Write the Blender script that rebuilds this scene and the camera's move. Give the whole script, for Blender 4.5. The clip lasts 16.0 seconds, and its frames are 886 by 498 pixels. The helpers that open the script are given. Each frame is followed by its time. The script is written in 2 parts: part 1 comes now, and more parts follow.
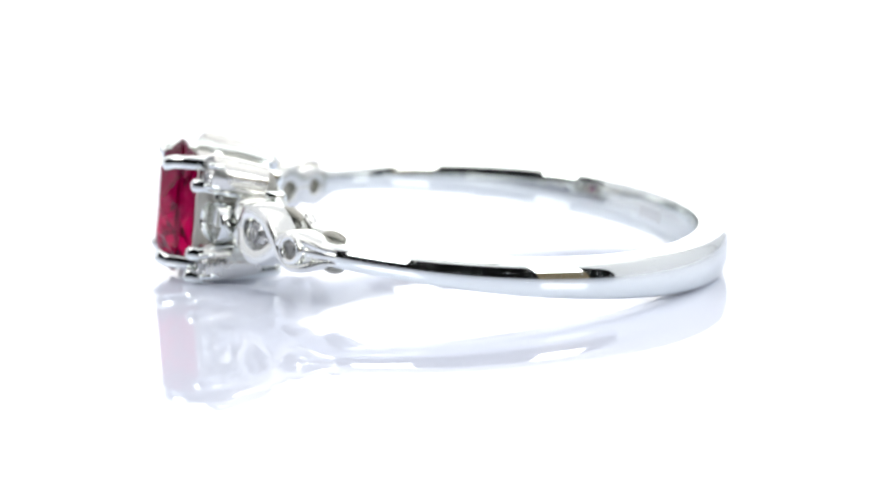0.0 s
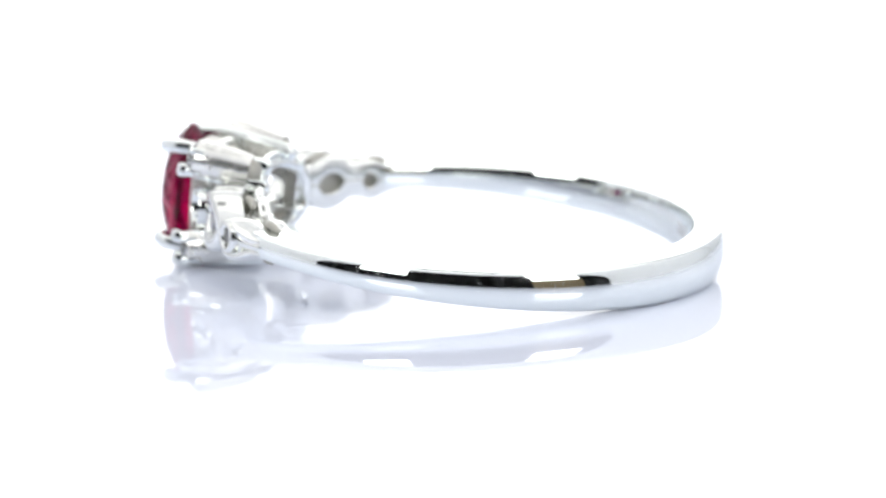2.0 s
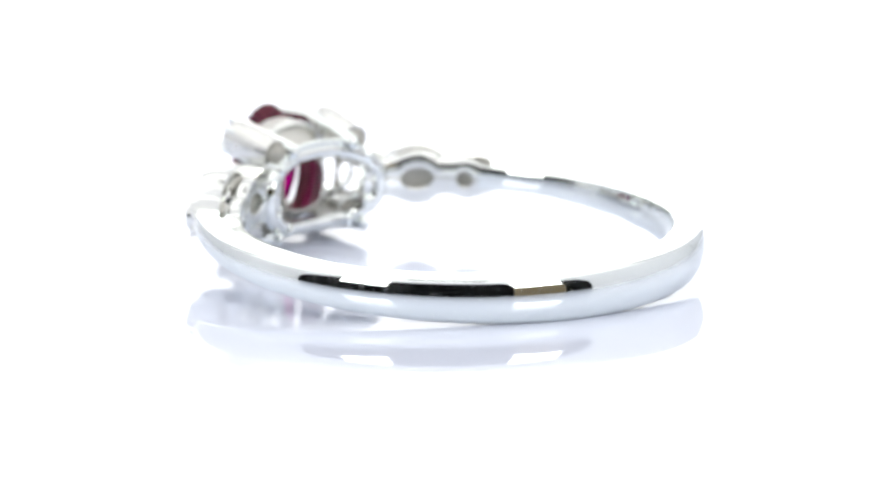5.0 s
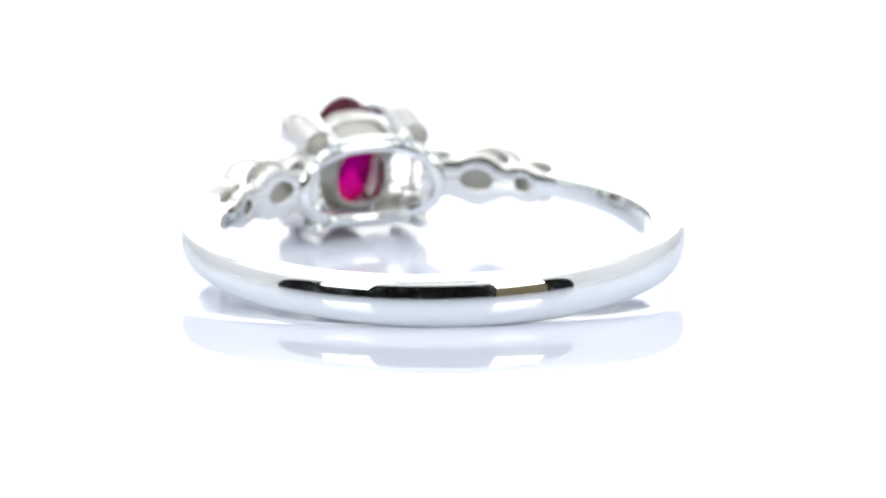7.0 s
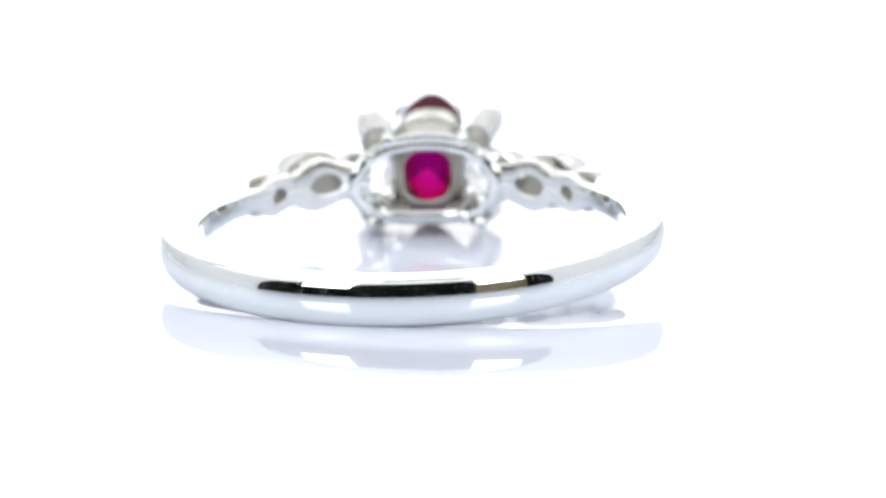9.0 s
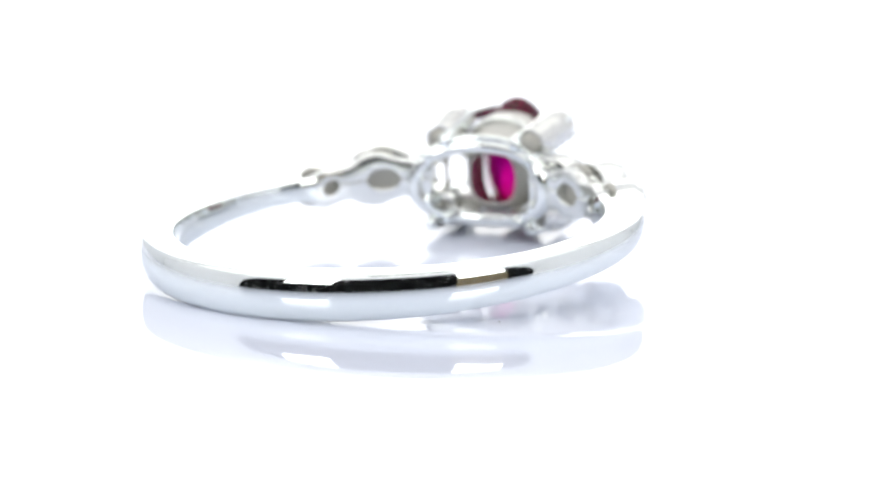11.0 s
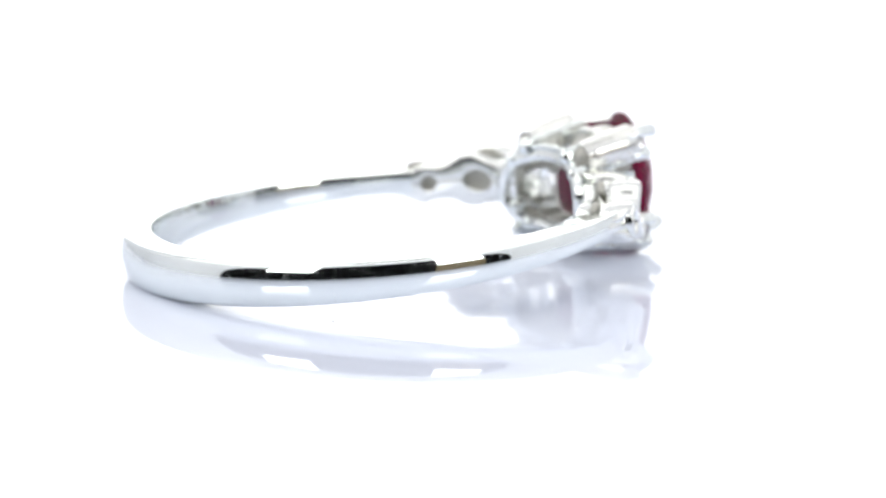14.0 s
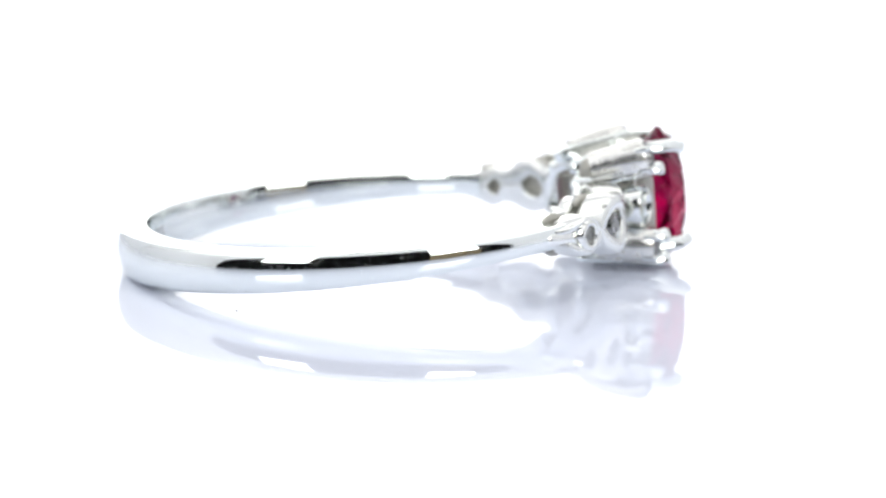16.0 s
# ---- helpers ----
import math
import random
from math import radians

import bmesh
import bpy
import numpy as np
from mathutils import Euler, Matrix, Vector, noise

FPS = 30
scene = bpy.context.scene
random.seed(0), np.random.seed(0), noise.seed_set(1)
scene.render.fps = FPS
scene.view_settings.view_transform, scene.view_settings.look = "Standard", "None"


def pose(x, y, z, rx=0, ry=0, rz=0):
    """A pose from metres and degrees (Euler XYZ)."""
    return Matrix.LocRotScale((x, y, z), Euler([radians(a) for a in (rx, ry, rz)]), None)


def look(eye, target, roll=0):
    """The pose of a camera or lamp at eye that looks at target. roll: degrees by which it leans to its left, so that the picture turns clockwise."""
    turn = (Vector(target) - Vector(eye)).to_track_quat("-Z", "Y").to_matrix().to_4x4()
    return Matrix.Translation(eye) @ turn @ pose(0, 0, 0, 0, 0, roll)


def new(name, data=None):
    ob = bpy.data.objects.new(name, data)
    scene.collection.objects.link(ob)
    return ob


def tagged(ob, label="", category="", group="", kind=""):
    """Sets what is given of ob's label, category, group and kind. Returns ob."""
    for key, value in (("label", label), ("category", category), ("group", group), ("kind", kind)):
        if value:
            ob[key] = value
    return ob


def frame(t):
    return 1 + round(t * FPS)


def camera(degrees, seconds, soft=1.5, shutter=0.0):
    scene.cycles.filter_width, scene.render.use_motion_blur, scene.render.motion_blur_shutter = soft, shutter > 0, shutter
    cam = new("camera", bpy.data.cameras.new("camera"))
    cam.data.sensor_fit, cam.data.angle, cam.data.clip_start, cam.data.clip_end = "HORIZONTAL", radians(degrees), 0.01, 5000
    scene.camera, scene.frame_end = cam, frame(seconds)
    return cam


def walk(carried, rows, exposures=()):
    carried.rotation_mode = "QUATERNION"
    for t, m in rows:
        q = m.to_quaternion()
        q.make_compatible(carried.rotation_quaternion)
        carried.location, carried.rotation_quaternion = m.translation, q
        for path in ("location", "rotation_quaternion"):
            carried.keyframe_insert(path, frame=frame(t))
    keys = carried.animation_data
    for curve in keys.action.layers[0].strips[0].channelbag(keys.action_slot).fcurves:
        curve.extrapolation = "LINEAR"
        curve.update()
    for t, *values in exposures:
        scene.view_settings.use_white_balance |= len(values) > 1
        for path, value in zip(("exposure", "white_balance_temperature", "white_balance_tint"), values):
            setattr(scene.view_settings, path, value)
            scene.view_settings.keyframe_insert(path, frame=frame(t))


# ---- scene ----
# Small things are modelled in millimetres and scaled by MM.
MM = 0.001
cam = camera(8.153, 16.0, soft=2.5)
VIEW = look((0, -0.244329, 0.048295), (0.000812, 0.000137, 0.000707))
cam.data.dof.use_dof = True
cam.data.dof.focus_distance = 0.2405
cam.data.dof.aperture_fstop = 56.0
walk(cam, [(0.0, VIEW), (16.0, VIEW)], exposures=[(0.0, 0.0), (16.0, 0.0)])

# ---------------------------------------------------------------- light
world = bpy.data.worlds.new("studio_dark")
scene.world = world
world.use_nodes = True
world.node_tree.nodes["Background"].inputs[0].default_value = (0.010, 0.0105, 0.011, 1)
world.node_tree.nodes["Background"].inputs[1].default_value = 0.3
TOP_GLOW = 1.43
SOFTBOX_GLOW = 6.0
BACK_GLOW = 2.6


# ---------------------------------------------------------------- materials
def plain(name, colour, rough, metal=0.0, **extra):
    m = bpy.data.materials.new(name)
    m.use_nodes = True
    b = m.node_tree.nodes["Principled BSDF"]
    b.inputs["Base Color"].default_value = (*colour, 1)
    b.inputs["Roughness"].default_value = rough
    b.inputs["Metallic"].default_value = metal
    for key, value in extra.items():
        b.inputs[key.replace("_", " ")].default_value = value
    return m


def varied(m, scale, low, high, bump=0.0, fine=None, rough=None, stretch=(1, 1, 1)):
    """Grain at two sizes: colour between low and high, slight relief, uneven gloss."""
    t = m.node_tree
    b = t.nodes["Principled BSDF"]
    co = t.nodes.new("ShaderNodeTexCoord")
    mp = t.nodes.new("ShaderNodeMapping")
    mp.inputs["Scale"].default_value = stretch
    t.links.new(co.outputs["Object"], mp.inputs[0])
    a = t.nodes.new("ShaderNodeTexNoise")
    a.inputs["Scale"].default_value = scale
    a.inputs["Detail"].default_value = 6
    t.links.new(mp.outputs[0], a.inputs["Vector"])
    n = t.nodes.new("ShaderNodeTexNoise")
    n.inputs["Scale"].default_value = fine or scale * 9
    n.inputs["Detail"].default_value = 4
    t.links.new(mp.outputs[0], n.inputs["Vector"])
    mix = t.nodes.new("ShaderNodeMix")
    mix.data_type = "RGBA"
    mix.inputs[6].default_value = (*low, 1)
    mix.inputs[7].default_value = (*high, 1)
    t.links.new(a.outputs[0], mix.inputs[0])
    t.links.new(mix.outputs[2], b.inputs["Base Color"])
    if rough:
        r = t.nodes.new("ShaderNodeMapRange")
        r.inputs["From Min"].default_value, r.inputs["From Max"].default_value = 0.35, 0.7
        r.inputs["To Min"].default_value, r.inputs["To Max"].default_value = rough
        t.links.new(n.outputs[0], r.inputs[0])
        t.links.new(r.outputs[0], b.inputs["Roughness"])
    if bump:
        k = t.nodes.new("ShaderNodeBump")
        k.inputs["Strength"].default_value = bump
        k.inputs["Distance"].default_value = 0.0002
        t.links.new(n.outputs[0], k.inputs["Height"])
        t.links.new(k.outputs[0], b.inputs["Normal"])
    return m


def glowing(name, colour, strength):
    m = bpy.data.materials.new(name)
    m.use_nodes = True
    t = m.node_tree
    t.nodes.remove(t.nodes["Principled BSDF"])
    e = t.nodes.new("ShaderNodeEmission")
    e.inputs[0].default_value = (*colour, 1)
    e.inputs[1].default_value = strength
    t.links.new(e.outputs[0], t.nodes["Material Output"].inputs[0])
    return m


WHITE_GOLD = varied(plain("white_gold", (0.85, 0.865, 0.84), 0.04, 1.0), 60,
                    (0.845, 0.88, 0.86), (0.875, 0.907, 0.888), rough=(0.02, 0.06), fine=900)


def scratched(m):
    """Fine wear: tiny dull specks and hairlines in the polish."""
    t = m.node_tree
    b = t.nodes["Principled BSDF"]
    co = t.nodes.new("ShaderNodeTexCoord")
    total = None
    for scale, stretch, lo, hi in ((26000, (1, 1, 1), 0.64, 0.70), (2600, (1, 9, 16), 0.655, 0.71), (2200, (12, 1, 14), 0.655, 0.71)):
        mp = t.nodes.new("ShaderNodeMapping")
        mp.inputs["Scale"].default_value = stretch
        mp.inputs["Rotation"].default_value = (0.3, 0.5, 0.7)
        n = t.nodes.new("ShaderNodeTexNoise")
        n.inputs["Scale"].default_value = scale
        n.inputs["Detail"].default_value = 3
        r = t.nodes.new("ShaderNodeMapRange")
        r.inputs["From Min"].default_value, r.inputs["From Max"].default_value = lo, hi
        r.inputs["To Min"].default_value, r.inputs["To Max"].default_value = 0.0, 0.24
        t.links.new(co.outputs["Object"], mp.inputs[0])
        t.links.new(mp.outputs[0], n.inputs["Vector"])
        t.links.new(n.outputs[0], r.inputs[0])
        if total is None:
            total = r.outputs[0]
        else:
            a = t.nodes.new("ShaderNodeMath")
            a.operation = "ADD"
            t.links.new(total, a.inputs[0])
            t.links.new(r.outputs[0], a.inputs[1])
            total = a.outputs[0]
    a = t.nodes.new("ShaderNodeMath")
    a.operation = "ADD"
    a.inputs[1].default_value = 0.035
    t.links.new(total, a.inputs[0])
    t.links.new(a.outputs[0], b.inputs["Roughness"])
    speck = t.nodes.new("ShaderNodeTexNoise")
    speck.inputs["Scale"].default_value = 17000
    speck.inputs["Detail"].default_value = 1
    t.links.new(co.outputs["Object"], speck.inputs["Vector"])
    rare = t.nodes.new("ShaderNodeMapRange")
    rare.inputs["From Min"].default_value, rare.inputs["From Max"].default_value = 0.745, 0.80
    t.links.new(speck.outputs[0], rare.inputs[0])
    k = t.nodes.new("ShaderNodeBump")
    k.inputs["Strength"].default_value = 1.0
    k.inputs["Distance"].default_value = 0.00001
    t.links.new(rare.outputs[0], k.inputs["Height"])
    t.links.new(k.outputs[0], b.inputs["Normal"])
    return m


scratched(WHITE_GOLD)
SATIN_GOLD = varied(plain("satin_white_gold", (0.86, 0.88, 0.86), 0.2, 1.0), 300,
                    (0.83, 0.84, 0.81), (0.88, 0.89, 0.86), rough=(0.17, 0.24), fine=1500)
RAIL_GOLD = varied(plain("buffed_white_gold", (0.86, 0.88, 0.86), 0.1, 1.0), 300,
                   (0.84, 0.86, 0.84), (0.89, 0.91, 0.89), rough=(0.07, 0.13), fine=1500)
RUBY = plain("ruby", (0.33, 0.0003, 0.070), 0.03, IOR=1.55, Transmission_Weight=0.8, Specular_IOR_Level=0.0)


def hue_by_depth(m, low, high, x0, x1):
    """Purplish base, crimson crown: hue that shifts with the view, put into base colour."""
    t = m.node_tree
    co = t.nodes.new("ShaderNodeTexCoord")
    sp = t.nodes.new("ShaderNodeSeparateXYZ")
    r = t.nodes.new("ShaderNodeMapRange")
    r.inputs["From Min"].default_value, r.inputs["From Max"].default_value = x0, x1
    mix = t.nodes.new("ShaderNodeMix")
    mix.data_type = "RGBA"
    mix.inputs[6].default_value = (*low, 1)
    mix.inputs[7].default_value = (*high, 1)
    t.links.new(co.outputs["Object"], sp.inputs[0])
    t.links.new(sp.outputs[0], r.inputs[0])
    t.links.new(r.outputs[0], mix.inputs[0])
    t.links.new(mix.outputs[2], t.nodes["Principled BSDF"].inputs["Base Color"])


hue_by_depth(RUBY, (0.42, 0.0002, 0.48), (0.26, 0.0005, 0.040), 0.0106, 0.0112)
CAST_GOLD = varied(plain("cast_white_gold", (0.8, 0.8, 0.78), 0.4, 0.8), 500,
                   (0.76, 0.76, 0.73), (0.84, 0.84, 0.81), bump=0.1, rough=(0.18, 0.30), fine=2500)
DIAMOND = plain("diamond", (0.97, 0.97, 0.97), 0.0, IOR=2.40, Transmission_Weight=1.0)
OXIDE = plain("worn_mark", (0.74, 0.74, 0.72), 0.3, 1.0)
DULL_METAL = varied(plain("dull_metal", (0.48, 0.47, 0.43), 0.5, 0.3), 900, (0.42, 0.41, 0.36), (0.56, 0.55, 0.50), rough=(0.4, 0.6), fine=7000)
CAST_DULL = varied(plain("dull_cast_gold", (0.68, 0.67, 0.63), 0.45, 0.25), 700, (0.64, 0.63, 0.58), (0.74, 0.73, 0.69), rough=(0.35, 0.5), fine=3000)
ACRYLIC = plain("white_acrylic", (0.815, 0.857, 0.985), 0.012, IOR=1.37)
FABRIC = varied(plain("white_fabric", (0.86, 0.86, 0.86), 0.9), 8,
                (0.91, 0.91, 0.915), (0.945, 0.945, 0.945), bump=0.3, fine=900)
DARK_TABLE = varied(plain("dark_table", (0.015, 0.014, 0.013), 0.6), 4,
                    (0.010, 0.010, 0.010), (0.022, 0.020, 0.018), stretch=(1, 8, 1))
WOOD = varied(plain("brown_wood", (0.45, 0.36, 0.20), 0.5), 6,
              (0.30, 0.22, 0.11), (0.42, 0.32, 0.17), bump=0.3, stretch=(1, 1, 12))
BLACK_METAL = plain("black_metal", (0.02, 0.02, 0.02), 0.4, 0.6)
BACK_DIFFUSER = glowing("back_diffuser", (1.0, 1.0, 1.0), BACK_GLOW)
LED_DIFFUSER = glowing("led_diffuser", (1.0, 1.0, 1.0), TOP_GLOW)
SOFTBOX_DIFFUSER = glowing("softbox_diffuser", (1.0, 1.0, 1.0), SOFTBOX_GLOW)
DUST = plain("dust", (0.06, 0.06, 0.06), 0.9)


# ---------------------------------------------------------------- mesh helpers
def mesh_of(bm, name, material, smooth=True):
    bmesh.ops.recalc_face_normals(bm, faces=bm.faces)
    me = bpy.data.meshes.new(name)
    bm.to_mesh(me)
    bm.free()
    me.materials.append(material)
    if smooth:
        me.polygons.foreach_set("use_smooth", [True] * len(me.polygons))
        me.set_sharp_from_angle(angle=radians(38))
    return me


def part(name, bm, material, parent, label="", smooth=True):
    ob = new(name, mesh_of(bm, name, material, smooth))
    ob.parent = parent
    if label:
        tagged(ob, label)
    return ob


def box(bm, x0, y0, z0, x1, y1, z1, bevel=0.0):
    m = Matrix.Translation(((x0 + x1) / 2, (y0 + y1) / 2, (z0 + z1) / 2)) @ Matrix.Diagonal((x1 - x0, y1 - y0, z1 - z0, 1))
    r = bmesh.ops.create_cube(bm, size=1, matrix=m)
    if bevel:
        es = list({e for v in r["verts"] for e in v.link_edges})
        bmesh.ops.bevel(bm, geom=es, offset=bevel, segments=2, affect="EDGES")
    return bm


def rings_to_faces(bm, rings, closed_u=False, caps=True):
    """Skins a row of equal rings of vertices."""
    n = len(rings[0])
    count = len(rings)
    for i in range(count if closed_u else count - 1):
        a, b = rings[i], rings[(i + 1) % count]
        for j in range(n):
            bm.faces.new((a[j], a[(j + 1) % n], b[(j + 1) % n], b[j]))
    if caps and not closed_u:
        bm.faces.new(rings[0][::-1])
        bm.faces.new(rings[-1])


# ---------------------------------------------------------------- setting: table and tent
def structure(name, bm, material, label, category):
    ob = new(name, mesh_of(bm, name, material, False))
    return tagged(ob, label, category, kind="structure")


def slab(name, dims, material, label, category, bevel=0.0):
    bm = bmesh.new()
    box(bm, *dims, bevel)
    return structure(name, bm, material, label, category)


slab("table_top", (-0.62, -0.62, -0.040, 0.62, 0.38, -0.0085), DARK_TABLE, "dark wooden table top under the light tent", "table", 0.002)

TENT_RIGHT, TENT_X, TENT_BACK, TENT_FRONT, TENT_TOP, LIP = 0.30, 0.45, 0.30, -0.15, 0.40, 0.140
HATCH = (-0.06, 0.06, -0.035, 0.045)


def light_tent():
    tent = tagged(new("light_tent"), "white fabric photo light tent open at its front", "light tent")
    t = 0.003
    x, yb, yf, zt, z0 = TENT_X, TENT_BACK, TENT_FRONT, TENT_TOP, -0.0085
    part("back_panel", box(bmesh.new(), -x, yb, z0, TENT_RIGHT, yb + t, zt), FABRIC, tent)
    part("side_panel", box(bmesh.new(), -x - t, yf, z0, -x, yb, zt), FABRIC, tent)
    part("side_panel", box(bmesh.new(), TENT_RIGHT, yf, z0, TENT_RIGHT + t, yb, zt), FABRIC, tent)
    hx0, hx1, hy0, hy1 = HATCH
    part("roof_panel", box(bmesh.new(), -x - t, yf, zt, hx0, yb + t, zt + t), FABRIC, tent)
    part("roof_panel", box(bmesh.new(), hx1, yf, zt, TENT_RIGHT + t, yb + t, zt + t), FABRIC, tent)
    part("roof_panel", box(bmesh.new(), hx0, yf, zt, hx1, hy0, zt + t), FABRIC, tent)
    part("roof_panel", box(bmesh.new(), hx0, hy1, zt, hx1, yb + t, zt + t), FABRIC, tent)
    part("front_flap", box(bmesh.new(), -x, yf - t, LIP, TENT_RIGHT, yf, zt), FABRIC, tent)
    # rounded upper corners of the front opening
    for corner, s in ((-x, 1), (TENT_RIGHT, -1)):
        arc = [(corner + s * 0.13 * (1 - math.sin(k * math.pi / 16)), LIP - 0.10 * (1 - math.cos(k * math.pi / 16))) for k in range(9)]
        bm = bmesh.new()
        rings = [[bm.verts.new((px, y, pz)) for px, pz in arc + [(corner, LIP - 0.0005)]] for y in (yf - t, yf)]
        rings_to_faces(bm, rings)
        part("corner_gusset", bm, FABRIC, tent, smooth=False)
    part("sweep", box(bmesh.new(), -x, yf - 0.03, z0, TENT_RIGHT, yb, -0.0065), ACRYLIC, tent, "glossy white acrylic base sheet")
    return tent


light_tent()


def led_panel(x0, y0, x1, y1):
    """A flat lamp under the tent roof."""
    lamp = tagged(new("led_panel"), "flat white LED panel under the tent roof", "lamp", "LED panels under the roof")
    part("housing", box(bmesh.new(), x0, y0, 0.384, x1, y1, 0.3995, 0.002), FABRIC, lamp)
    part("diffuser", box(bmesh.new(), x0 + 0.004, y0 + 0.004, 0.381, x1 - 0.004, y1 - 0.004, 0.3838), LED_DIFFUSER, lamp, "glowing white diffuser", False)
    return lamp


led_panel(-0.448, -0.148, HATCH[0], 0.282)
led_panel(HATCH[1], -0.148, 0.298, 0.282)
led_panel(HATCH[0] + 0.001, -0.148, HATCH[1] - 0.001, HATCH[2])
led_panel(HATCH[0] + 0.001, HATCH[3], HATCH[1] - 0.001, 0.282)


# Unseen glowing panel, added so that the glossy disc mirrors white.
def back_light():
    lamp = tagged(new("back_light"), "upright glowing panel, unseen, added behind the turntable", "lamp")
    part("housing", box(bmesh.new(), -0.115, 0.286, -0.006, 0.115, 0.2995, 0.175, 0.002), FABRIC, lamp)
    part("diffuser", box(bmesh.new(), -0.11, 0.283, 0.0, 0.11, 0.2858, 0.17), BACK_DIFFUSER, lamp, "glowing white diffuser", False)
    return lamp


back_light()


def softbox(name_pose, label):
    lamp = tagged(new("softbox"), label, "lamp", "softboxes beside the camera")
    lamp.matrix_world = name_pose
    w, h = 0.09, 0.165
    part("diffuser", box(bmesh.new(), -w, -0.002, 0.0, w, 0.0, 2 * h), SOFTBOX_DIFFUSER, lamp, "glowing white front cloth", False)
    part("shell", box(bmesh.new(), -w - 0.008, 0.0005, -0.008, w + 0.008, 0.07, 2 * h + 0.008, 0.004), BLACK_METAL, lamp)
    return lamp


def wooden_box(m, label):
    crate = tagged(new("wooden_box"), label, "box")
    crate.matrix_world = m
    for i in range(3):
        part("plank", box(bmesh.new(), -0.095, -0.006, i * 0.046 + 0.001, 0.095, 0.006, i * 0.046 + 0.046, 0.0015), WOOD, crate)
    for s in (-1, 1):
        part("side", box(bmesh.new(), s * 0.089 - 0.006, 0.0065, 0.001, s * 0.089 + 0.006, 0.13, 0.138, 0.0015), WOOD, crate)
    part("lid", box(bmesh.new(), -0.095, -0.006, 0.1385, 0.095, 0.13, 0.147, 0.0015), WOOD, crate)
    return crate


def aimed(az, dist, z):
    """A pose on the table at that bearing from the turntable, its front towards it."""
    a = radians(az)
    return pose(dist * math.sin(a), -dist * math.cos(a), z, 0, 0, 180 + az)


softbox(aimed(39, 0.46, 0.1465), "black softbox with white front on a wooden box")
softbox(aimed(-40, 0.46, 0.1465), "black softbox with white front on a dark stand")
wooden_box(aimed(39, 0.46, -0.0085), "brown wooden box carrying a softbox")


def dark_stand(m):
    st = tagged(new("lamp_stand"), "black metal stand carrying a softbox", "stand")
    st.matrix_world = m
    part("foot", box(bmesh.new(), -0.07, 0.0, 0.0, 0.07, 0.08, 0.008, 0.001), BLACK_METAL, st)
    part("post", box(bmesh.new(), -0.012, 0.03, 0.008, 0.012, 0.05, 0.147, 0.001), BLACK_METAL, st)
    return st


dark_stand(aimed(-40, 0.46, -0.0085))


# ---------------------------------------------------------------- turntable
def turntable():
    tt = tagged(new("turntable"), "round glossy white acrylic turntable, slowly turning", "turntable")
    n = 128
    bm = bmesh.new()
    prof = [(0.1395, 0.0), (0.140, -0.0004), (0.140, -0.0036), (0.1395, -0.004)]
    rings = [[bm.verts.new((r * math.cos(2 * math.pi * i / n), r * math.sin(2 * math.pi * i / n), z)) for i in range(n)] for r, z in prof]
    rings_to_faces(bm, rings)
    part("disc", bm, ACRYLIC, tt)
    bm = bmesh.new()
    rings = [[bm.verts.new((0.05 * math.cos(2 * math.pi * i / n), 0.05 * math.sin(2 * math.pi * i / n), z)) for i in range(n)] for z in (-0.0042, -0.0064)]
    rings_to_faces(bm, rings)
    part("base", bm, BLACK_METAL, tt)
    return tt


TURNTABLE = turntable()

# ---------------------------------------------------------------- the ring
# u: outwards through the head, v: along the band at the head, w: along the finger.
TILT = radians(4.9)
MID = 1.77
ROLL = 0.028
CT, ST = math.cos(TILT), math.sin(TILT)


def place(u, v, w):
    """Ring coordinates in millimetres to the ring's own space in metres."""
    return Vector(((u * CT - w * ST) * MM, v * MM, (MID + u * ST + w * CT - v * ROLL) * MM))


def polar(r, a, w):
    return place(r * math.cos(a), r * math.sin(a), w)


RING = tagged(new("ring"), "polished white gold ring with oval ruby and small diamonds", "ring")


def tube(bm, pts, radii, n=14, flat=1.0, square=1.0, lean=0.0):
    """A round bar along points in ring coordinates, with rounded ends."""
    P = [Vector(p) for p in pts]
    path, rad = [], []
    d0, d1 = (P[1] - P[0]).normalized(), (P[-1] - P[-2]).normalized()
    for k in (0.12, 0.5, 0.85):
        path.append(P[0] - d0 * radii[0] * math.sqrt(1 - k * k))
        rad.append(radii[0] * k)
    path += P
    rad += list(radii)
    for k in (0.85, 0.5, 0.12):
        path.append(P[-1] + d1 * radii[-1] * math.sqrt(1 - k * k))
        rad.append(radii[-1] * k)
    rings = []
    for i, p in enumerate(path):
        a, b = path[max(i - 1, 0)], path[min(i + 1, len(path) - 1)]
        d = (b - a).normalized()
        side = d.cross(Vector((0.13, 0.2, 0.97))).normalized()
        up = side.cross(d)
        side, up = side * math.cos(lean) + up * math.sin(lean), up * math.cos(lean) - side * math.sin(lean)
        ring = []
        for j in range(n):
            c, q = math.cos(2 * math.pi * j / n), math.sin(2 * math.pi * j / n)
            c, q = math.copysign(abs(c) ** square, c), math.copysign(abs(q) ** square, q)
            ring.append(bm.verts.new(place(*(p + (side * c + up * q * flat) * rad[i]))))
        rings.append(ring)
    rings_to_faces(bm, rings)
    return bm


def inner_radius(a):
    """The shank thins towards its back."""
    thin = min(1.0, max(0.0, ((1 - math.cos(a)) / 2 - 0.42) / 0.44))
    return 8.5 + 0.27 * thin * thin * (3 - 2 * thin)


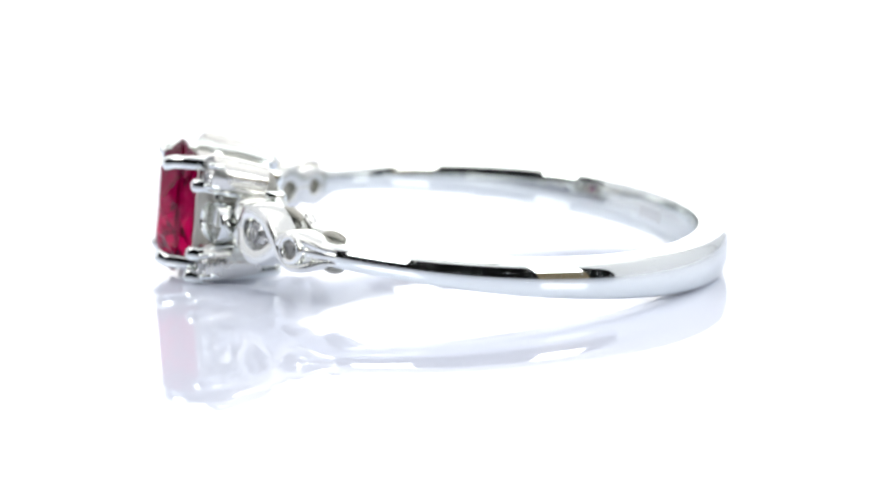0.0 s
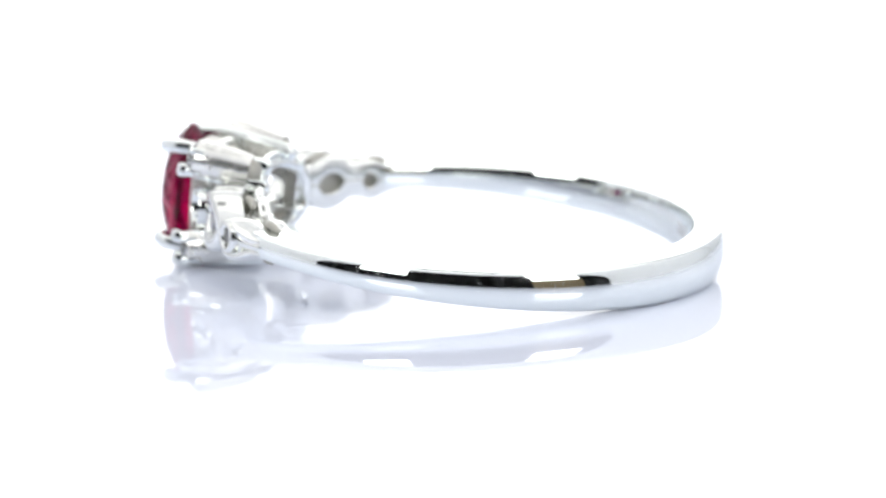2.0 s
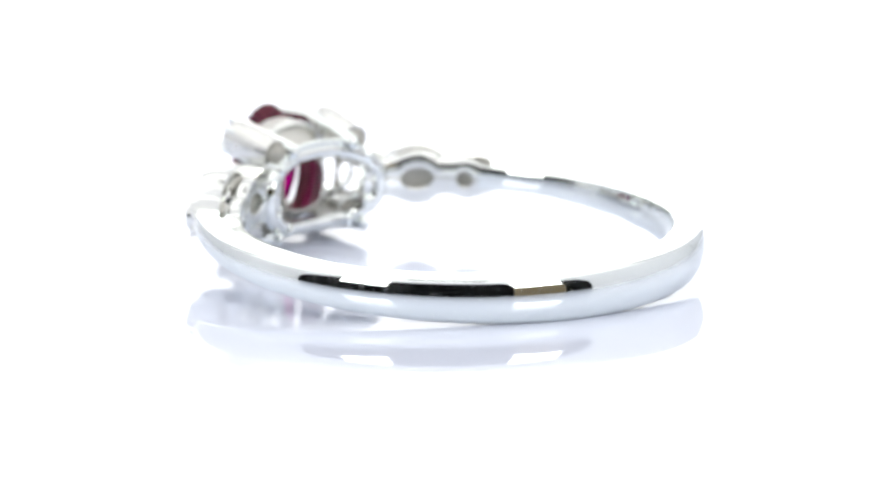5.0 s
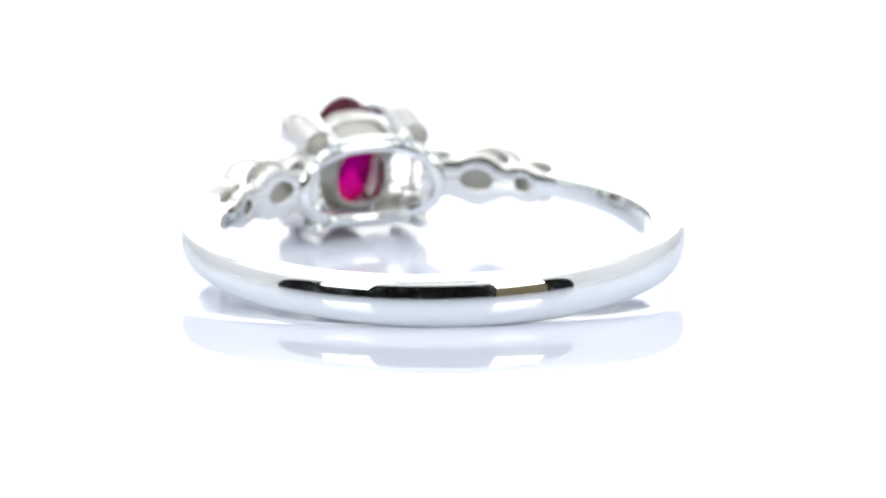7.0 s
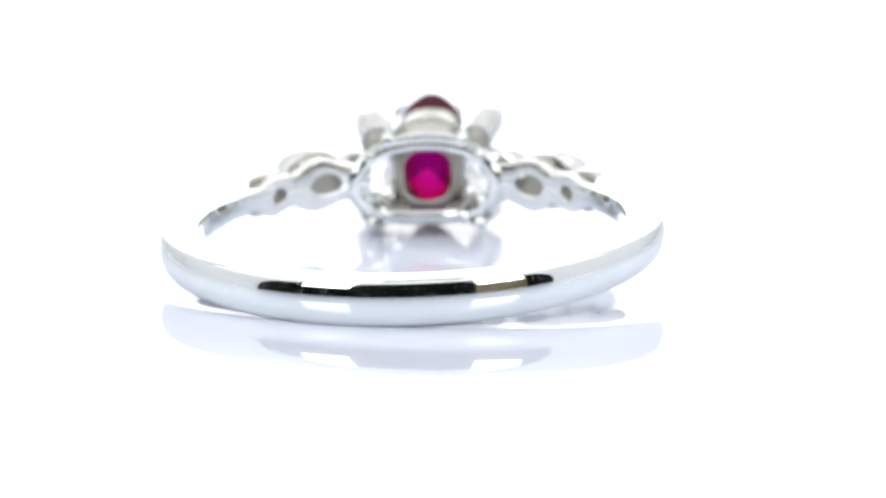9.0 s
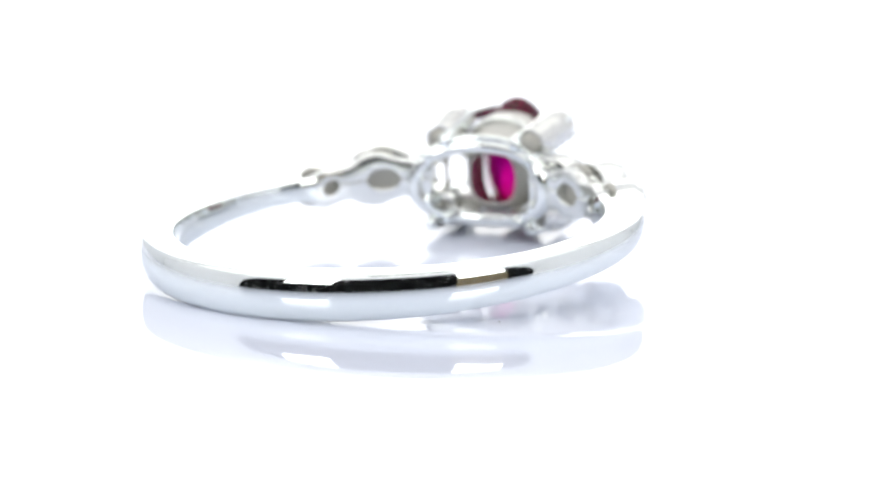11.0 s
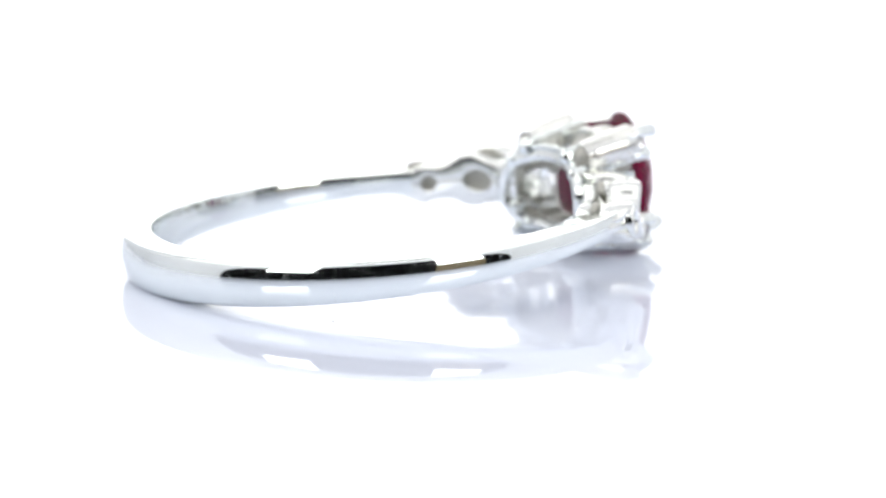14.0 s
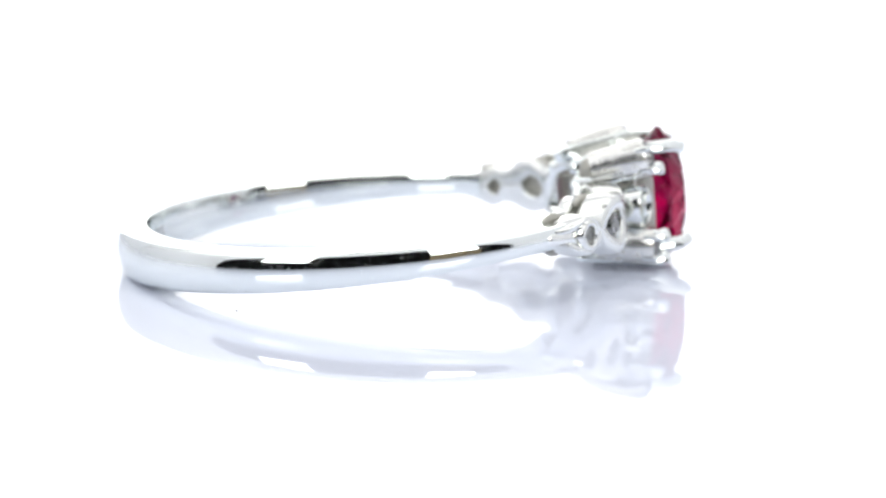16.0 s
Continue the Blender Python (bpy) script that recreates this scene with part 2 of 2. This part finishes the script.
def band():
    """Half-round shank, open at the head, narrowing towards the shoulders."""
    bm = bmesh.new()
    a0, steps = radians(47.5), 180
    rings = []
    for i in range(steps + 1):
        a = a0 + (2 * math.pi - 2 * a0) * i / steps
        k = (1 + math.cos(a)) / 2
        hw = 0.95 - 0.50 * min(1.0, k / 0.74)
        ri = inner_radius(a)
        ro = 10.08 + 0.20 * math.exp(-(min(a - a0, 2 * math.pi - a0 - a) / 0.22) ** 2)
        ring = []
        # outer face: a shallow arc between two rounded shoulders
        cr = 0.36 * hw
        rho = 2.0 * hw
        wa = hw - cr
        phi = math.asin(wa / (rho - cr))
        for j in range(-6, 7):
            t = phi * j / 6
            ring.append((ro - rho + rho * math.cos(t), rho * math.sin(t)))
        corner = ro - rho + (rho - cr) * math.cos(phi)
        top = []
        for j in range(1, 7):
            t = phi + (math.pi / 2 - phi) * j / 6
            top.append((corner + cr * math.cos(t), wa + cr * math.sin(t)))
        ring = [(x, -y) for x, y in top[::-1]] + ring + top
        side = corner - ri
        for f in (0.6, 0.25, 0.08):
            ring.append((ri + side * f, hw))
        for f in (0.97, 0.9, 0.8, 0.65, 0.4, 0.0, -0.4, -0.65, -0.8, -0.9, -0.97):
            ring.append((ri - 0.09 * (1 - abs(f) ** 3), hw * f))
        for f in (0.08, 0.25, 0.6):
            ring.append((ri + side * f, -hw))
        rings.append([bm.verts.new(polar(r, a, w)) for r, w in ring])
    rings_to_faces(bm, rings)
    return part("band", bm, WHITE_GOLD, RING, "polished half-round white gold shank")


band()


def spline(keys, n):
    """Smooth curve through keys (a tuple each), by Catmull-Rom."""
    K = [np.array(k, float) for k in keys]
    K = [2 * K[0] - K[1]] + K + [2 * K[-1] - K[-2]]
    out = []
    segs = len(K) - 3
    for i in range(n + 1):
        s = min(i / n * segs, segs - 1e-9)
        k = int(s)
        t = s - k
        p0, p1, p2, p3 = K[k:k + 4]
        out.append(0.5 * (2 * p1 + (p2 - p0) * t + (2 * p0 - 5 * p1 + 4 * p2 - p3) * t * t + (3 * p1 - p0 - 3 * p2 + p3) * t ** 3))
    return out


SHIFT = {1: -4.2, -1: -1.3}
HOLES = {1: ((28.2, 4.5, 0.42), (43.0, 2.3, 0.30)), -1: ((30.3, 4.5, 0.42), (43.5, 2.3, 0.30))}


def sag(side, a):
    """The shoulder's second loop sits a little low, and one shoulder lower than the other."""
    return -0.17 * math.exp(-((a - 46) / 5.5) ** 2) + (0.08 if side > 0 else -0.15) * math.exp(-((a - 30) / 11) ** 2)


def ribbon(side, sign):
    """One of the two twisted strands of a shoulder: deep towards the finger, rounded outside."""
    keys = [(17, -0.90, 9.9, 8.6, 0.26), (21.5, -0.72, 10.5, 9.2, 0.30), (25.2, 0.0, 10.6, 9.5, 0.33), (28.6, 0.64, 10.78, 9.55, 0.34), (33, 0.87, 10.82, 9.55, 0.34),
            (37, 0.62, 10.78, 9.55, 0.32), (40, 0.0, 10.7, 9.5, 0.30), (42.3, -0.45, 10.65, 9.45, 0.24), (45, -0.60, 10.62, 9.4, 0.21), (47.8, -0.48, 10.58, 9.2, 0.21), (50.5, -0.28, 10.42, 8.8, 0.20), (53.5, -0.21, 10.22, 8.6, 0.19), (58, -0.16, 9.98, 8.6, 0.18)]
    pts = spline(keys, 60)
    bm = bmesh.new()
    rings = []
    for i, (a, w, ro, ri, th) in enumerate(pts):
        pa, pb = pts[max(i - 1, 0)], pts[min(i + 1, len(pts) - 1)]
        da, dw = radians(pb[0] - pa[0]) * 9.6, pb[1] - pa[1]
        ln = math.hypot(da, dw)
        na, nw = -dw / ln, da / ln
        ring = []
        prof = [(-0.94, 0.06), (-1.06, 0.32), (-1.04, 0.60), (-0.94, 0.80), (-0.78, 0.93), (-0.42, 0.99), (0, 1.0), (0.42, 0.99), (0.78, 0.93), (0.94, 0.80), (1.04, 0.60), (1.06, 0.32), (0.94, 0.06), (0.7, 0.0), (-0.7, 0.0)]
        for f, g in prof:
            off = f * th
            ang = radians(a + SHIFT[side] * min(1, max(0, (58 - a) / 12))) + na * off / 9.6
            ring.append(bm.verts.new(polar(ri + (ro - ri) * g, side * ang, sign * (w + nw * off) + sag(side, a))))
        rings.append(ring)
    rings_to_faces(bm, rings)
    return part("strand", bm, SATIN_GOLD, RING, "twisted white gold shoulder strand")


for side in (-1, 1):
    for sign in (-1, 1):
        ribbon(side, sign)


def shoulder_plate(side, sign):
    """Half of the pierced plate that lies along the finger between gallery and shank."""
    outline = spline([(15, 0.80), (19, 0.72), (24, 0.80), (29, 1.05), (33.5, 1.0), (37.5, 0.68), (41.5, 0.72), (45, 0.78), (48.5, 0.6), (53, 0.44)], 90)
    bm = bmesh.new()
    rings = []
    for a, hi in outline:
        lo = -0.01
        for ac, half, up in HOLES[side]:
            d = (a - ac) / half
            if abs(d) < 1:
                lo = up * math.sqrt(1 - d * d)
        hi = max(hi, lo + 0.12)
        b = 0.05
        sec = [(8.50 + b, lo), (8.50, lo + b), (8.50, hi - 0.10), (8.53, hi - 0.04), (8.60, hi), (8.92, hi), (9.02, hi - 0.09), (9.06, (lo + hi) / 2), (9.04, lo)]
        ang = radians(a)
        rings.append([bm.verts.new(polar(rr, side * ang, sign * w + sag(side, a) * 0.7)) for rr, w in sec])
    rings_to_faces(bm, rings)
    return part("shoulder_plate", bm, SATIN_GOLD, RING, "pierced white gold plate along the finger")


def washer(side, a0, lean, outer_a, outer_w, hole, r0, r1):
    """Round seat behind a shoulder stone."""
    bm = bmesh.new()
    n = 40
    rings = []
    for k, r in ((0.0, r0), (0.04, r0), (0.96, r0), (1.0, r0 + 0.05), (1.0, r1 - 0.08), (0.93, r1), (0.06, r1), (0.0, r1 - 0.05)):
        ring = []
        for i in range(n):
            t = 2 * math.pi * i / n
            al = (hole + (outer_a - hole) * k) * math.cos(t)
            w = (hole + (outer_w - hole) * k) * math.sin(t)
            ring.append(bm.verts.new(polar(r, side * (radians(a0 + SHIFT[side] + lean * (r - r0) / (r1 - r0)) + al / r0), w + sag(side, a0 + 1))))
        rings.append(ring)
    rings_to_faces(bm, rings, closed_u=True)
    return part("stone_seat", bm, SATIN_GOLD, RING, "round white gold seat of a shoulder stone")


for side in (-1, 1):
    washer(side, 31, 1.8, 1.10, 0.80, 0.58, 9.05, 10.40)
    washer(side, 44.0, 1.0, 0.85, 0.56, 0.36, 9.05, 10.40)
    for sign in (-1, 1):
        shoulder_plate(side, sign)


def gem(name, centre, out, up, sa, sb, height, material, label, parent=RING, square=2.0, m=8):
    """A brilliant: table, crown, girdle, pavilion facets. out: its table's direction; sa along up, sb across."""
    c, o, w = Vector(centre), Vector(out).normalized(), Vector(up)
    w = (w - o * w.dot(o)).normalized()
    s = w.cross(o)
    bm = bmesh.new()
    n = 2 * m

    def ring(k, h, count, shift=0.0):
        vs = []
        for j in range(count):
            t = 2 * math.pi * (j + shift) / count + math.pi / n
            ct, st = math.cos(t), math.sin(t)
            e = 2.0 / square
            x, y = math.copysign(abs(ct) ** e, ct) * sa * k, math.copysign(abs(st) ** e, st) * sb * k
            vs.append(bm.verts.new(place(*(c + w * x + s * y + o * h))))
        return vs

    hc, hp = height * 0.30, height * 0.66
    table = ring(0.56, hc, m)
    mid = ring(0.80, hc * 0.66, m, 0.5)
    g1 = ring(1.0, height * 0.03, n)
    g0 = ring(1.0, -height * 0.02, n)
    low = ring(0.62, -hp * 0.52, m, 0.5)
    tip = bm.verts.new(place(*(c - o * hp)))
    bm.faces.new(table)
    for j in range(m):
        a, b = table[j], table[(j + 1) % m]
        m0, m1 = mid[j], mid[(j + 1) % m]
        bm.faces.new((a, m0, b))
        bm.faces.new((b, m0, g1[(2 * j + 2) % n]))
        bm.faces.new((b, g1[(2 * j + 2) % n], m1))
        bm.faces.new((m0, g1[(2 * j) % n], g1[2 * j + 1]))
        bm.faces.new((m0, g1[2 * j + 1], g1[(2 * j + 2) % n]))
        l0, l1 = low[j], low[(j + 1) % m]
        bm.faces.new((g0[(2 * j) % n], g0[2 * j + 1], l0))
        bm.faces.new((g0[2 * j + 1], g0[(2 * j + 2) % n], l0))
        bm.faces.new((g0[(2 * j + 2) % n], l1, l0))
        bm.faces.new((l0, l1, tip))
    for j in range(n):
        bm.faces.new((g1[j], g1[(j + 1) % n], g0[(j + 1) % n], g0[j]))
    return part(name, bm, material, parent, label, smooth=False)


# centre stone and its four claws
gem("ruby", (12.06, 0, -0.02), (1, 0, 0), (0, 0, 1), 2.66, 1.62, 2.7, RUBY, "deep red oval faceted ruby", square=1.9, m=14)
for sv in (-1, 1):
    for sw in (-1, 1):
        bm = tube(bmesh.new(), [(8.36, sv * 1.56, sw * 1.60), (9.6, sv * 1.66, sw * 1.84), (11.3, sv * 1.66, sw * 2.02), (12.37, sv * 1.42, sw * 1.98), (12.66, sv * 1.24, sw * 1.86)],
                  [0.28, 0.24, 0.24, 0.25, 0.25], 20, 1.1, 0.5, -sv * radians(16))
        part("claw", bm, WHITE_GOLD, RING, "polished claw holding the ruby")


def oval_ring(u, sv, sw, bar_u, bar_r, bow=0.0, n=48, low=0.0):
    """A closed oval rail round the head's axis, bowed to the finger."""
    bm = bmesh.new()
    rings = []
    for i in range(n):
        t = 2 * math.pi * i / n
        c, s = math.cos(t), math.sin(t)
        e = 2 / 2.5
        v, w = math.copysign(abs(c) ** e, c), math.copysign(abs(s) ** e, s)
        ring = []
        for j in range(10):
            k = 2 * math.pi * j / 10
            off = math.cos(k) * bar_r
            ring.append(bm.verts.new(place(u + math.sin(k) * bar_u - bow * (v * sv) ** 2, v * (sv + off), w * (sw + off) - low)))
        rings.append(ring)
    rings_to_faces(bm, rings, closed_u=True)
    return bm


part("gallery", oval_ring(8.75, 2.88, 1.52, 0.30, 0.30, 0.085, low=0.18), RAIL_GOLD, RING, "oval white gold gallery rail beside the finger")
bm = bmesh.new()
rings = []
for u, sv, sw in ((11.45, 1.36, 2.02), (10.6, 1.42, 1.95), (10.0, 1.24, 1.47), (9.46, 1.0, 1.06), (9.40, 1.07, 1.13), (9.48, 1.14, 1.21), (10.0, 1.36, 1.60), (10.6, 1.54, 2.06), (11.40, 1.56, 2.18), (11.47, 1.50, 2.12)):
    ring = []
    for i in range(40):
        c, s = math.cos(2 * math.pi * i / 40), math.sin(2 * math.pi * i / 40)
        low = 0.17 * min(1.0, max(0.0, (10.6 - u) / 1.1))
        ring.append(bm.verts.new(place(u, math.copysign(abs(c) ** 0.75, c) * sv, math.copysign(abs(s) ** 0.75, s) * sw - low)))
    rings.append(ring)
rings_to_faces(bm, rings, closed_u=True)
part("collet", bm, CAST_DULL, RING, "tapered white gold collet under the ruby")
part("frame_rail", oval_ring(8.72, 2.72, 1.80, 0.15, 0.15, 0.085, 56, 0.10), WHITE_GOLD, RING, "slim white gold rail joining the claws")
part("basket_rail", oval_ring(10.6, 1.55, 2.05, 0.20, 0.17), SATIN_GOLD, RING, "oval white gold basket rail under the ruby")



def gallery_wall(side):
    """Thin curved wall between the gallery rail and the cups, with an oval window."""
    bm = bmesh.new()
    nt, nu = 56, 26
    grid = {}
    for i in range(nt + 1):
        th = radians(-78 + 156 * i / nt)
        for j in range(nu + 1):
            k = j / nu
            c, q = abs(math.cos(th)) ** 0.8, math.copysign(abs(math.sin(th)) ** 0.8, math.sin(th))
            v, w = c * (2.80 - 0.25 * k), q * (1.50 - 0.05 * k) - 0.18
            u = 8.62 - 0.085 * v * v * (1 - k) + 1.75 * k
            grid[i, j] = (u, v, w, bm.verts.new(place(u, side * v, w)))
    for i in range(nt):
        for j in range(nu):
            cell = [grid[i, j], grid[i + 1, j], grid[i + 1, j + 1], grid[i, j + 1]]
            mu, mw = sum(p[0] for p in cell) / 4, sum(p[2] for p in cell) / 4
            if ((mu - 9.55) / 0.74) ** 2 + ((mw + 0.22) / 0.66) ** 2 > 1:
                bm.faces.new([p[3] for p in cell])
    bmesh.ops.delete(bm, geom=[v for v in bm.verts if not v.link_faces], context="VERTS")
    bmesh.ops.recalc_face_normals(bm, faces=bm.faces)
    bmesh.ops.solidify(bm, geom=bm.faces[:], thickness=0.12 * MM)
    return part("gallery_wall", bm, CAST_DULL, RING, "dull cast wall with an oval window")


for side in (-1, 1):
    gallery_wall(side)

# two small diamonds on each side of the ruby, in their claws, and an open loop between them
def diamond_cup(c, out, profile):
    o = Vector(out).normalized()
    side = o.cross(Vector((0, 0, 1))).normalized()
    up = side.cross(o)
    bm = bmesh.new()
    rings = []
    for r, h in profile:
        rings.append([bm.verts.new(place(*(Vector(c) + o * h + (side * math.cos(2 * math.pi * j / 28) + up * math.sin(2 * math.pi * j / 28)) * r))) for j in range(28)])
    rings_to_faces(bm, rings, closed_u=True)
    cup = part("diamond_cup", bm, CAST_GOLD, RING, "small white gold cup under a diamond")
    part("cup_floor", tube(bmesh.new(), [Vector(c) - o * 1.90, Vector(c) - o * 2.20], [0.52, 0.50], 18), DULL_METAL, cup, "dull grey underside of a cup")
    gem("side_diamond", c, out, (0, 0, 1), 0.74, 0.74, 1.1, DIAMOND, "small round brilliant diamond", cup)
    for k in (35, 145, 215, 325):
        q = Vector(c) + (side * math.cos(radians(k)) + up * math.sin(radians(k))) * 0.72 + o * 0.04
        part("bead", tube(bmesh.new(), [q - o * 0.35, q + o * 0.10], [0.12, 0.13], 10), WHITE_GOLD, cup, "tiny polished bead gripping a diamond")


LONG_CUP = ((0.74, 0.02), (0.79, -0.10), (0.76, -0.9), (0.70, -1.8), (0.63, -2.25), (0.52, -2.25), (0.60, -0.9), (0.66, -0.10))
LOOP = ((0.78, 0.10), (0.84, 0.02), (0.87, -0.30), (0.85, -0.62), (0.80, -0.95), (0.74, -1.0), (0.71, -0.92), (0.72, -0.5), (0.73, 0.02))


def open_loop(sv):
    """A smooth open ring of metal between two cups."""
    c, o = Vector((10.80, sv * 2.50, -0.10)), Vector((1, sv * 0.55, 0)).normalized()
    side = o.cross(Vector((0, 0, 1))).normalized()
    up = side.cross(o)
    bm = bmesh.new()
    rings = [[bm.verts.new(place(*(c + o * h + (side * math.cos(2 * math.pi * j / 32) + up * math.sin(2 * math.pi * j / 32)) * r))) for j in range(32)] for r, h in LOOP]
    rings_to_faces(bm, rings, closed_u=True)
    part("open_loop", bm, RAIL_GOLD, RING, "smooth open white gold loop between two diamonds")


for sv in (-1, 1):
    for w in (-1.8, 1.8):
        diamond_cup((11.05, sv * 2.32, w), (1, sv * 0.12, w * 0.07), LONG_CUP)
    open_loop(sv)
    for w0, w1, v0, v1 in ((-1.85, -2.42, 2.25, 2.25), (-0.95, -1.42, 2.35, 2.60), (0.98, 1.32, 2.30, 2.52)):
        pts = [(8.18, sv * v0, w0), (8.8, sv * (v0 + 0.04), w0 * 0.8 + w1 * 0.2), (11.25, sv * v1, w1), (11.56, sv * (v1 - 0.08), w1 * 0.98)]
        bm = tube(bmesh.new(), pts, [0.24, 0.22, 0.22, 0.24], 20, 1.2, 0.5, -sv * radians(16))
        part("claw", bm, WHITE_GOLD, RING, "long slim claw beside the diamonds")

# two diamonds in each shoulder
for side in (-1, 1):
    for a, r, size in ((33, 10.38, 0.64), (45, 10.48, 0.38)):
        a += SHIFT[side]
        d = (math.cos(radians(a)), side * math.sin(radians(a)), 0)
        gem("shoulder_diamond", (d[0] * r, d[1] * r, sag(side, a)), d, (0, 0, 1), size, size, size * 1.35, DIAMOND, "small round diamond in a twisted shoulder")
        if size < 0.5:
            o = Vector(d)
            across = o.cross(Vector((0, 0, 1)))
            bm = bmesh.new()
            rings = [[bm.verts.new(place(*(o * (r + h) + Vector((0, 0, sag(side, a))) + (across * math.cos(2 * math.pi * j / 28) + Vector((0, 0, 1)) * math.sin(2 * math.pi * j / 28)) * k)))
                      for j in range(28)] for k, h in ((0.35, 0.14), (0.39, 0.22), (0.48, 0.25), (0.58, 0.21), (0.64, 0.08), (0.66, -0.6), (0.38, -0.6), (0.35, 0.0))]
            rings_to_faces(bm, rings, closed_u=True)
            floor = Vector((d[0] * (r - 0.04), d[1] * (r - 0.04), sag(side, a)))
            part("bezel_floor", tube(bmesh.new(), [floor - o * 0.5, floor - o * 0.38], [0.39, 0.39], 16), DULL_METAL, RING, "dull grey floor under a small stone")
            web = [(10.0 * math.cos(radians(k)), side * 10.0 * math.sin(radians(k)), sag(side, a) * f) for k, f in ((a + 1, 1), (a + 4, 0.9), (a + 7, 0.5), (a + 10.5, 0.1))]
            part("shoulder_web", tube(bmesh.new(), web, [0.46, 0.44, 0.38, 0.30], 18), SATIN_GOLD, RING, "solid white gold between two strands")
            part("bezel", bm, SATIN_GOLD, RING, "round white gold bezel of a shoulder stone")


    # dull recesses: floors of the pierced holes
    for ac, half, up in HOLES[side]:
        bm = bmesh.new()
        rings = [[bm.verts.new(polar(r, side * radians(ac + half * 1.03 * math.cos(2 * math.pi * k / 24)), up * 1.05 * math.sin(2 * math.pi * k / 24) + sag(side, ac) * 0.7)) for k in range(24)]
                 for r in (8.90, 9.04)]
        rings_to_faces(bm, rings)
        part("seat_floor", bm, DULL_METAL, RING, "dull grey floor of a pierced hole")
    # solid grey pads put in for the shade between strands and plate
    for sign in (-1, 1):
        for ac, half, w, rad in ((30.5, 4.2, 0.94, 0.17), (46.5, 3.0, 0.70, 0.15)):
            pts = [(9.22 * math.cos(radians(ac + half * f)), side * 9.22 * math.sin(radians(ac + half * f)), sign * (w - 0.10 * f * f) + sag(side, ac) * 0.5) for f in (-1, -0.5, 0, 0.5, 1)]
            bm = tube(bmesh.new(), pts, [rad * 0.7, rad * 0.95, rad, rad * 0.95, rad * 0.7], 14)
            part("gap_shade_pad", bm, DULL_METAL, RING, "dull grey pad standing in for shade under a strand")

# worn maker's marks inside the shank, too small to read
for a0 in (152, 206):
    for i in range(5):
        bm = bmesh.new()
        a1 = radians(a0 + i * 1.9)
        a2 = a1 + radians(1.1)
        h = 0.26
        rings = [[bm.verts.new(polar(inner_radius(a) - r, a, w)) for a, w in ((a1, -h), (a2, -h), (a2, h), (a1, h))] for r in (0.04, 0.094)]
        rings_to_faces(bm, rings)
        part("engraved_mark", bm, OXIDE, RING, smooth=False)


# ---------------------------------------------------------------- dust on the disc
def dust_speck(size, seed):
    rnd = random.Random(seed)
    bm = bmesh.new()
    bmesh.ops.create_icosphere(bm, subdivisions=1, radius=size * MM)
    for v in bm.verts:
        v.co *= 0.7 + 0.6 * rnd.random()
        v.co.z = v.co.z * 0.5 + size * MM * 0.45
    ob = new("dust_speck", mesh_of(bm, "dust_speck", DUST))
    return tagged(ob, "tiny dark dust speck lying on white acrylic", "dust", "dust on the turntable")


SPECKS = [(dust_speck(0.05, 1), 8.38, 7.72)]


# ---------------------------------------------------------------- what turns
def motions():
    rows = 65
    movers = [(TURNTABLE, 0, 0, 0, -10.8248), (RING, 2.235, -0.187, 183.6, -10.97)] + [(o, x, y, 0, -10.8248) for o, x, y in SPECKS]
    for ob, x, y, extra, rate in movers:
        keys = []
        for i in range(rows):
            t = 16.0 * i / (rows - 1)
            a = 1.385 - 10.8248 * t
            c, s = math.cos(radians(a)), math.sin(radians(a))
            keys.append((t, pose((c * x - s * y) * MM, (s * x + c * y) * MM, 0, 0, 0, 1.385 + rate * t + extra)))
        walk(ob, keys)


motions()
